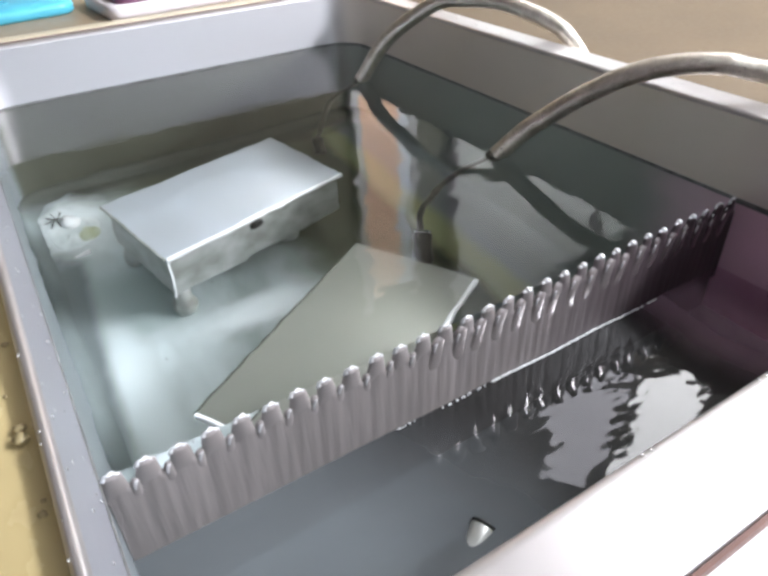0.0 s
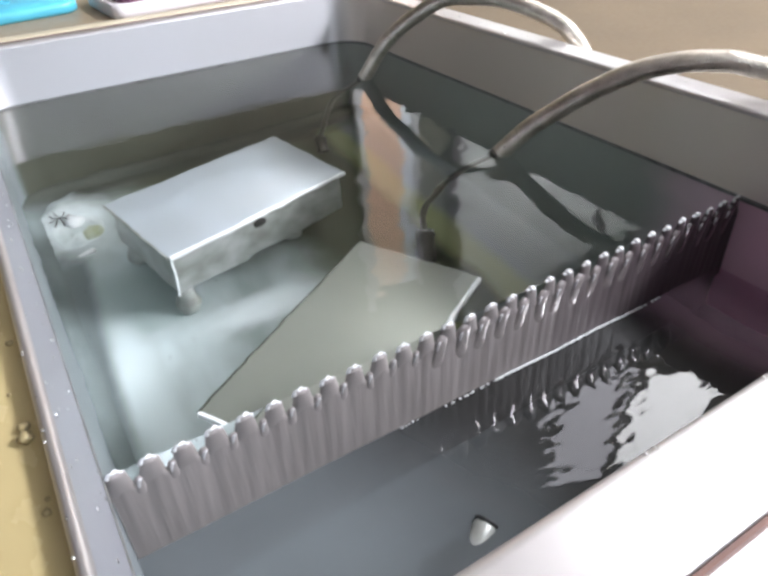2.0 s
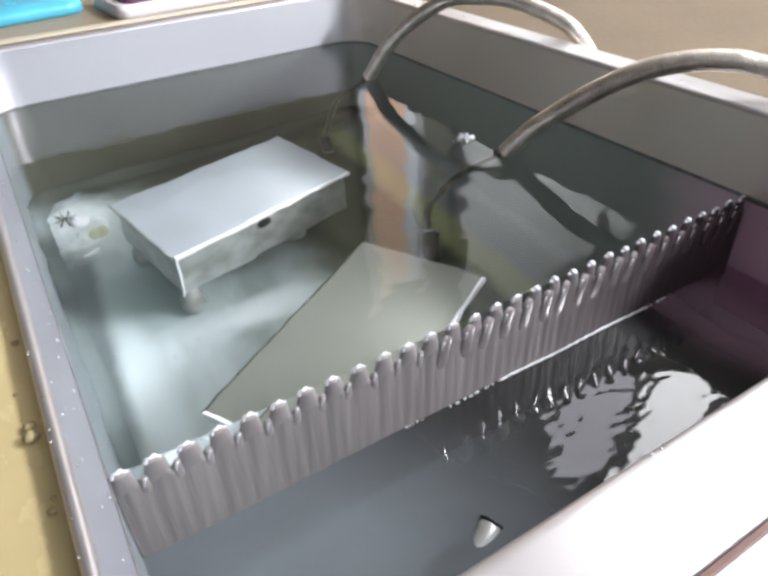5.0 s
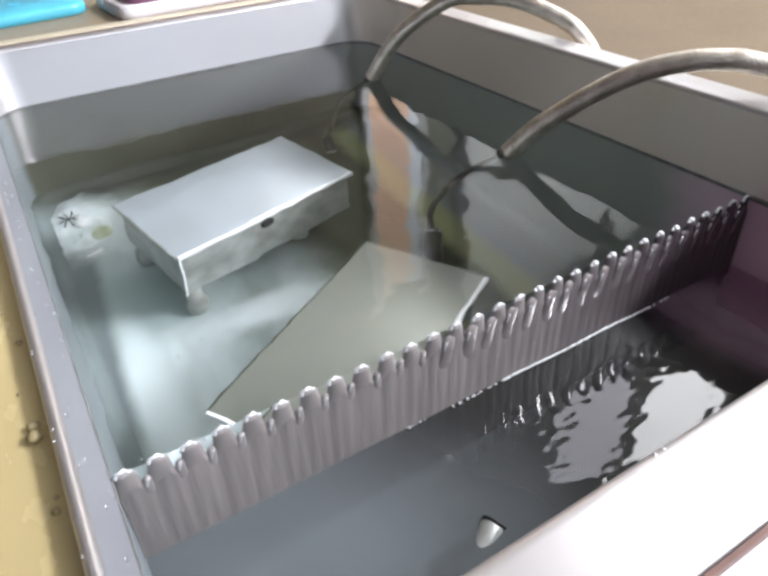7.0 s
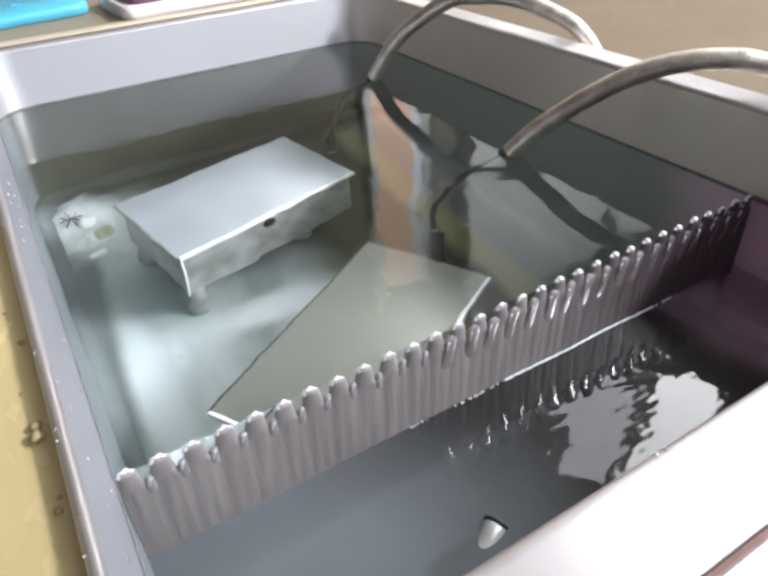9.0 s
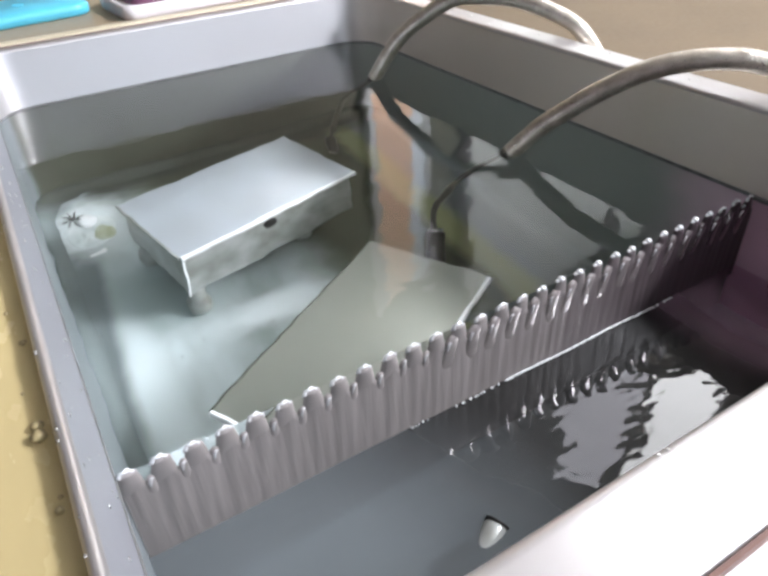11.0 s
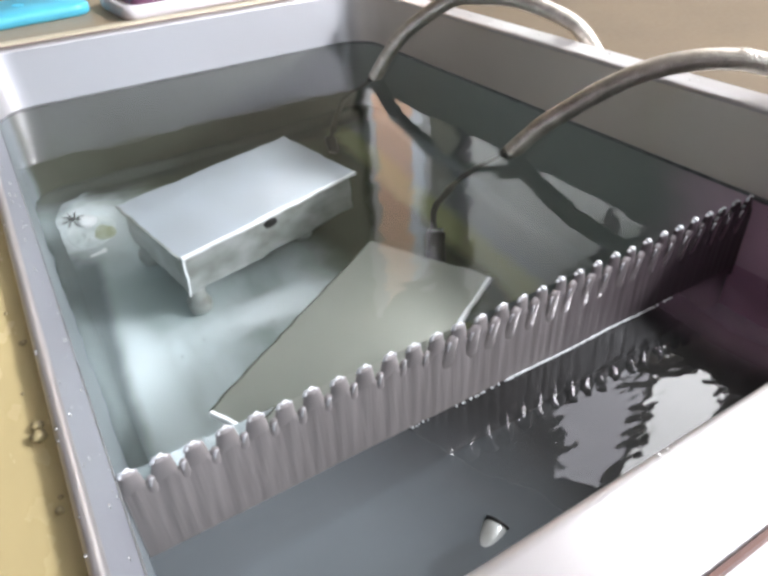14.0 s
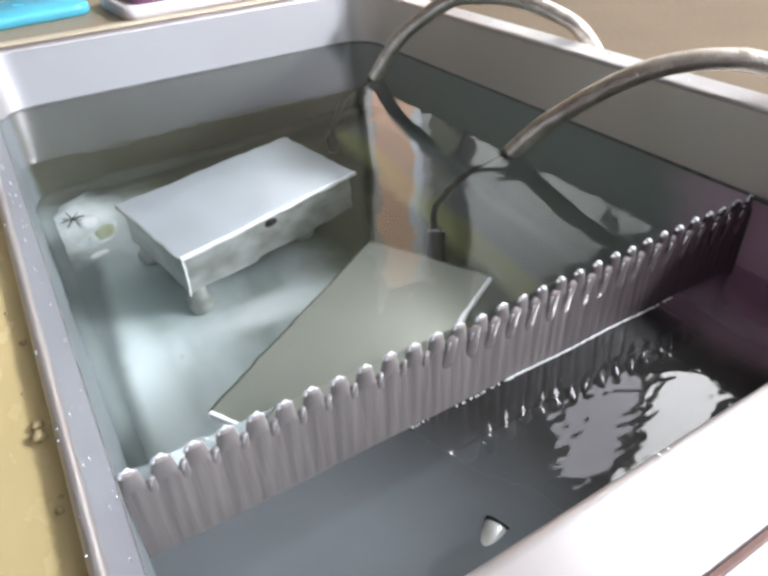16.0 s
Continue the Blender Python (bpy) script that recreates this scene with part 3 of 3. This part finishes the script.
def hose(sunk, pts, nozzle, label):
    """Braided sleeve above the water, a thin dark tube below it, and a nozzle at its foot."""
    t = tagged(empty("braided_hose"), label, "hose", "hoses over the tank rim")
    line = smooth_line(pts, 34)
    part("sleeve", tube(line, 0.0066, 32, 0.00020), "braid", t, "woven metal braid")
    end, d = line[0], (line[0] - line[3]).normalized()
    part("ferrule", tube([end - d * 0.002, end + d * 0.001, end + d * 0.004], 0.0068, 18), "sunk", t, "dark crimped ferrule")
    part("dip_tube", tube(smooth_line(sunk, 16), 0.0030, 14), "sunk", t, "thin dark tube under water")
    a, b, r = Vector(nozzle[0]), Vector(nozzle[1]), nozzle[2]
    foot = part("nozzle", tube([a, a.lerp(b, 0.1), a.lerp(b, 0.9), b], r, 18), "black", t, "black nozzle")
    part("clamp", tube([a.lerp(b, -0.12), a.lerp(b, 0.0), a.lerp(b, 0.14)], r * 0.86, 18), "edge", foot, "shiny clamp ring")


def fittings():
    t = tagged(empty("drain_fitting", pose(0.1130, 0.1225, LOW - 0.0048, 0, 72, 24)), "grey pipe stub in the overflow chamber, under water", "pipe fitting")
    part("pipe", lathe(((0.0056, -0.030), (0.0056, 0.0085), (0.0050, 0.0098), (0.0036, 0.0098), (0.0036, 0.004)), 24), "galv", t)
    part("collar", lathe(((0.0054, 0.0098), (0.0058, 0.0100), (0.0058, 0.0110), (0.0050, 0.0113)), 24), "black", t, "dark collar")
    # black block added for the shadow beside the stub
    t = tagged(empty("stub_shade", pose(0.098, 0.119, -0.112)), "dark block standing in for the shadow by the pipe stub", "bracket")
    part("block", box(-0.012, -0.012, 0.0, 0.010, 0.010, 0.0595, 0.003), "black", t)


# Dish, dome, bar and star are added in place of a glare on the floor.
def floor_glare():
    t = tagged(empty("floor_glare", pose(0.026, 0.607, BED)), "bright dish standing in for a glare on the tank floor", "drain")
    rnd = random.Random(12)
    wob = [1 + 0.05 * math.sin(3 * k * math.pi / 20 + 1) + 0.02 * math.sin(5 * k * math.pi / 20) for k in range(40)]

    def dish(cx, cy, rings):
        return loft([[(cx + r * wob[k] * math.cos(k * math.pi / 20), cy + 1.25 * r * wob[k] * math.sin(k * math.pi / 20), z) for k in range(40)] for r, z in rings], False, True)

    part("flange", dish(0, 0, ((0.0225, 0.0002), (0.0215, 0.0010), (0.016, 0.0014), (0.010, 0.0016))), "drain", t, "bright mottled dish")
    part("dome", dish(0.001, 0.016, ((0.0085, 0.0014), (0.0080, 0.0040), (0.0055, 0.0062), (0.002, 0.0070))), "foam", t, "white dome at the middle of the glare")
    part("film", dish(0.012, -0.008, ((0.0095, 0.0015), (0.0090, 0.0026), (0.004, 0.0029))), "olive_patch", t, "olive patch in the glare")
    tab = part("tab", box(-0.008, -0.0018, 0.0, 0.008, 0.0018, 0.003, 0.0010), "bright", t, "short bright bar for the highlight streak")
    tab.location, tab.rotation_euler = (-0.001, -0.039, 0.0), (0, 0, radians(18))
    for k in range(4):
        a = 45 * k + 12
        l = rnd.uniform(0.009, 0.013)
        spoke = part("spoke", box(-l, -0.00045, 0.0, l, 0.00045, 0.0012, 0.0003), "black", t, "dark bar of the star in the glare")
        spoke.location, spoke.rotation_euler = (-0.010, 0.023, 0.0052 + 0.0001 * k), (0, 0, radians(a))


def clutter():
    t = tagged(empty("plastic_case", pose(0.045, 0.86, TOP + 0.001, 0, 0, 8)), "bright blue plastic case on the worktop", "case")
    case = part("shell", loft([rounded(-0.12, -0.05, 0.065, 0.05, 0.02, z) if not e else rounded(-0.12 + e, -0.05 + e, 0.065 - e, 0.05 - e, 0.02, z) for z, e in ((0.0, 0.002), (0.002, 0.0), (0.010, 0.0), (0.0125, 0.003))], True, True), "blue", t)
    bm = tube([Vector((0.006 * math.cos(a), 0.006 * math.sin(a), 0.0126)) for a in (2 * math.pi * k / 24 for k in range(25))], 0.0008, 8)
    part("button", bm, "blue", case, "small embossed ring")
    t = tagged(empty("printed_packet", pose(0.196, 0.797, TOP + 0.001, 0, 0, 4)), "white packet with dark purple print, lying open", "packet")
    part("sleeve", loft([rounded(-0.065 + e, -0.045 + e, 0.09 - e, 0.06 - e, 0.012, z) for z, e in ((0.0, 0.001), (0.003, 0.0), (0.012, 0.0), (0.014, 0.003))], True, True), "paper", t)
    part("print", loft([rounded(-0.055 + e, -0.041 + e, 0.087 - e, 0.057 - e, 0.01, z) for z, e in ((0.0138, 0.0), (0.020, 0.001), (0.022, 0.004))], True, True), "purple", t, "dark purple print")
    structure("worktop_edge", box(-0.6, 0.728, TOP - 0.002, X1 + 0.02, 0.742, TOP + 0.0035, 0.0015), "cream", "pale wooden edging strip of the worktop", "edging")
    # strip whose colour stands for the shadow in the gap
    structure("worktop_gap", box(-0.3, 0.7095, TOP - 0.002, X1 + 0.02, 0.7275, TOP + 0.0022, 0.0008), "gap", "mauve-brown strip for the shadowed gap behind the tank rim", "joint")
    rnd = random.Random(4)
    for x, y, s in ((-0.0268, 0.1850, 0.0020), (-0.0268, 0.1795, 0.0025), (-0.0258, 0.147, 0.0013), (-0.0255, 0.235, 0.0013), (-0.0250, 0.152, 0.0008), (-0.029, 0.26, 0.0008), (-0.029, 0.205, 0.0007)):
        bm = bmesh.new()
        bmesh.ops.create_icosphere(bm, subdivisions=2, radius=s)
        for v in bm.verts:
            v.co *= 1 + rnd.uniform(-0.18, 0.18)
            v.co.z *= 0.7
        ob = part("grit_lump", bm, "dirt")
        ob.location = (x, y, TOP + s * 0.6)
        tagged(ob, "small wet brown lump of grit on the worktop", "grit", "grit beside the tank")


room()
counters()
tank()
weir()
UPPER, LOWER = water()
cover_box()
PLATE = (0.042, 0.289, 0.204, 0.380, 0.248, 0.292)
baffle()
hose(((0.2955, 0.6235, -0.205), (0.300, 0.618, -0.155), (0.308, 0.605, -0.092), (0.3165, 0.555, 0.0)),
     ((0.3160, 0.5558, -0.001), (0.3275, 0.5385, 0.0296), (0.339, 0.5214, 0.0507), (0.3601, 0.4902, 0.0753), (0.376, 0.466, 0.0795), (0.394, 0.4398, 0.0779), (0.4151, 0.4083, 0.0663), (0.4266, 0.3913, 0.052), (0.440, 0.374, 0.02), (0.45, 0.36, -0.02), (0.48, 0.34, -0.023)),
     ((0.2955, 0.6235, -0.203), (0.288, 0.604, -0.2135), 0.0062), "bronze-grey braided metal hose arching over the rim into the water")
hose(((0.289, 0.413, -0.197), (0.289, 0.415, -0.160), (0.291, 0.4035, -0.125), (0.297, 0.375, -0.06), (0.3055, 0.3390, 0.0)),
     ((0.3050, 0.3395, -0.001), (0.3173, 0.3243, 0.0206), (0.3271, 0.3121, 0.0334), (0.3364, 0.3005, 0.0449), (0.3455, 0.2892, 0.0545), (0.3542, 0.2783, 0.0625), (0.3629, 0.2676, 0.0683), (0.3714, 0.2570, 0.0721), (0.3799, 0.2464, 0.0744), (0.3884, 0.2358, 0.0751), (0.3970, 0.2251, 0.0741), (0.43, 0.184, 0.062), (0.48, 0.125, 0.020), (0.53, 0.08, -0.022)),
     ((0.289, 0.412, -0.196), (0.274, 0.390, -0.2115), 0.0085), "thick braided metal hose lying over the rim into the water")
fittings()
floor_glare()
clutter()


# White spheres stand for the bright reflection at the foot of the weir.
def foam():
    rnd = random.Random(9)
    bm = bmesh.new()
    spots = [(0.183 + 0.117 * k / 420 + rnd.uniform(-0.0005, 0.0005), rnd.uniform(0.0004, 0.0008)) for k in range(420)]
    spots += [(rnd.uniform(0.298, 0.318), rnd.uniform(0.0003, 0.0008)) for k in range(18)]
    spots += [(rnd.uniform(0.12, 0.183), rnd.uniform(0.0003, 0.0008)) for k in range(34)]
    for x, r in spots:
        bmesh.ops.create_icosphere(bm, subdivisions=1, radius=r, matrix=Matrix.Translation((x, WEIR - 0.0030 - rnd.uniform(0.0, 0.0007) - 0.0003 * math.sin(x * 90), LOW + r * 0.4)))
    tagged(part("reflection_line", bm, "foam"), "line of tiny white beads for the reflection along the weir", "foam", "", "stuff")


def ripple_mesh(radius, half, length, wave, high):
    """A lens of water: a train of crests on a short arc, thinning out to nothing at its borders."""
    nu, nv = 22, int(2 * length / wave * 12)
    bm = bmesh.new()
    top, bot = [], []
    for j in range(nv + 1):
        b = -1 + 2 * j / nv
        ta, tb = [], []
        for i in range(nu + 1):
            a = -1 + 2 * i / nu
            d, ang = length * b, half * a
            win = (1 - a ** 6) * math.cos(b * math.pi / 2) ** 1.2
            h = high * win * (1.02 + math.cos(2 * math.pi * d / wave + 0.9 * a * a))
            r = radius + d
            x, y = r * math.cos(ang) - radius, r * math.sin(ang)
            ta.append(bm.verts.new((x, y, h)))
            tb.append(bm.verts.new((x, y, 0.0 if i in (0, nu) or j in (0, nv) else -0.00002)))
        top.append(ta)
        bot.append(tb)
    for j in range(nv):
        for i in range(nu):
            bm.faces.new((top[j][i], top[j + 1][i], top[j + 1][i + 1], top[j][i + 1]))
            bm.faces.new((bot[j][i], bot[j][i + 1], bot[j + 1][i + 1], bot[j + 1][i]))
    return bm


DROPS = (0.38, 2.68, 5.0, 7.06, 9.5)      # seconds at which drops strike the upper water
CX, CY = 0.273, 0.347                     # where they strike
RIPPLES, BEADS = [], []


def ripples():
    trains = ((14, 0.12, 0.255, 0.024, 0.0072, 0.00034), (12, 0.08, 0.285, 0.018, 0.0064, 0.00028))
    for lag, (count, radius, half, length, wave, high) in enumerate(trains):
        first = None
        for k in range(count):
            if first is None:
                ob = first = part("ripple", ripple_mesh(radius, half, length, wave, high), "crest", None, "", True, False)
            else:
                ob = new("ripple", first.data)
            ob.visible_shadow = False
            tagged(ob, "curved train of small ripples on the clear water", "ripple", "ripples round the drop")
            RIPPLES.append((ob, 2 * math.pi * (k + 0.5 * lag) / count + 0.2, lag))
    rnd = random.Random(33)
    shapes = []
    for k in range(len(DROPS) * 9):
        if k < 9:
            bm = bmesh.new()
            bmesh.ops.create_icosphere(bm, subdivisions=3, radius=0.0026)
            for v in bm.verts:
                v.co *= 1 + 0.9 * noise.noise(v.co * 480 + Vector((k * 3.7, 0.5, 0.3)))
                v.co.x *= 1.3 + 0.4 * (k % 4)
                v.co.z *= 0.45 + 0.3 * (k % 3)
            ob = part("water_drop", bm, "water" if k % 3 == 0 else "froth")
            shapes.append(ob.data)
        else:
            ob = new("water_drop", shapes[k % 9])
        BEADS.append(tagged(ob, "bright splashing lump of falling water", "drop", "drops that strike the water"))


def beads():
    """Clinging drops on the rim and on the wall beside the worktop."""
    rnd = random.Random(21)
    bm = bmesh.new()
    spots = []
    for k in range(46):
        y = rnd.uniform(0.12, 0.45)
        z = rnd.uniform(0.004, 0.050)
        spots.append((X0 - 0.004 * z / 0.051, y, z, rnd.uniform(0.0003, 0.0009), 0))
    for k in range(16):
        spots.append((X0 - rnd.uniform(0.0065, 0.0085), rnd.uniform(0.12, 0.5), RIM - 0.0002, rnd.uniform(0.0003, 0.0008), 1))
    for k in range(26):
        spots.append((X1 + rnd.uniform(0.006, 0.020), rnd.choice((rnd.uniform(0.42, 0.56), rnd.uniform(0.2, 0.6))), RIM - 0.0003, rnd.uniform(0.0005, 0.0014), 1))
    for k in range(14):
        spots.append((rnd.uniform(0.0, 0.35), Y1 + rnd.uniform(0.003, 0.005), RIM - 0.0003, rnd.uniform(0.0004, 0.001), 1))
    for k in range(18):
        spots.append((rnd.uniform(0.12, 0.36), Y0 - rnd.uniform(0.0005, 0.004), RIM - 0.0006, rnd.uniform(0.0004, 0.0010), 1))
    for x, y, z, r, flat in spots:
        m = Matrix.Translation((x, y, z)) @ Matrix.Diagonal((1, 1.3, 0.5, 1) if flat else (0.5, 1, 1.4, 1))
        bmesh.ops.create_icosphere(bm, subdivisions=2, radius=r, matrix=m)
    tagged(part("clinging_drops", bm, "edge"), "small shining water drops on the tank rim", "water drops", "", "stuff")


foam()
ripples()
beads()


def reach(a):
    """How far from the strike the walls are, in the direction a."""
    c, s = math.cos(a), math.sin(a)
    dx = ((X1 - CX) if c > 0 else (X0 - CX)) / c if abs(c) > 1e-6 else 9
    dy = ((Y1 - CY) if s > 0 else (WEIR + 0.004 - CY)) / s if abs(s) > 1e-6 else 9
    return min(dx, dy) - 0.018


def motions():
    rows = []
    for k in range(33):
        t = 0.5 * k
        rows.append((t, pose(0.006 * math.sin(1.9 * t) + 0.003 * math.sin(4.3 * t), 0, 0)))
    walk(UPPER, rows)
    rows = []
    for k in range(81):
        t = 0.2 * k
        rows.append((t, pose(0.010 * math.sin(2.3 * t) + 0.007 * math.sin(5.1 * t + 1), 0, LOW + 0.0004 * math.sin(6.1 * t))))
    walk(LOWER, rows)
    # ripples run outwards from each strike to the walls and then sink
    for ob, a, lag in RIPPLES:
        deg = math.degrees(a)
        start, speed, z = 0.045, 0.235, 0.0008 + 0.0003 * lag
        run = min(max(0.04, reach(a) - start) / speed, 0.62)
        spot = lambda r, h: pose(CX + r * math.cos(a), CY + r * math.sin(a), h, 0, 0, deg)
        rows = [(0.0, spot(start, BED - 0.03))]
        for t0 in DROPS:
            t1 = t0 + 0.14 + 0.19 * lag
            rows.append((t1 - 0.06, spot(start, BED - 0.03)))
            rows.append((t1, spot(start, z)))
            rows.append((t1 + run / 2, spot(start + speed * run / 2, z)))
            rows.append((t1 + run, spot(start + speed * run, z - 0.0002)))
            rows.append((t1 + run + 0.07, spot(start + speed * run, BED - 0.03)))
        rows.append((16.0, spot(start, BED - 0.03)))
        walk(ob, rows)
    # each drop falls in nine beads, which leap up from the surface and fall back
    for k, ob in enumerate(BEADS):
        t0, i = DROPS[k // 9], k % 9
        a = 2.4 * i + k // 9
        px, py = CX + 0.002 * math.cos(a), CY + 0.002 * math.sin(a)
        far = 0.005 + 0.0040 * i
        qx, qy = CX + far * math.cos(a), CY + far * math.sin(a)
        deg = math.degrees(a) % 360
        rows = [(0.0, pose(px, py, 0.60, 0, 0, deg))]
        for u in (0.33, 0.26, 0.2, 0.13, 0.06, 0.0):
            if t0 - u > 0.02:
                rows.append((t0 - u, pose(px, py, max(0.001, 0.55 - 4.9 * (0.33 - u) ** 2), 0, 0, deg)))
        rows.append((t0 + 0.08, pose((px + qx) / 2, (py + qy) / 2, 0.0025 + 0.0012 * (i % 4), 0, 20, deg)))
        rows.append((t0 + 0.20, pose(qx, qy, 0.0015, 0, 0, deg)))
        rows.append((t0 + 0.30, pose(qx, qy, -0.004, 0, 0, deg)))
        rows.append((t0 + 0.42, pose(qx, qy, BED - 0.02, 0, 0, deg)))
        rows.append((16.0, pose(qx, qy, BED - 0.02, 0, 0, deg)))
        walk(ob, rows)


motions()
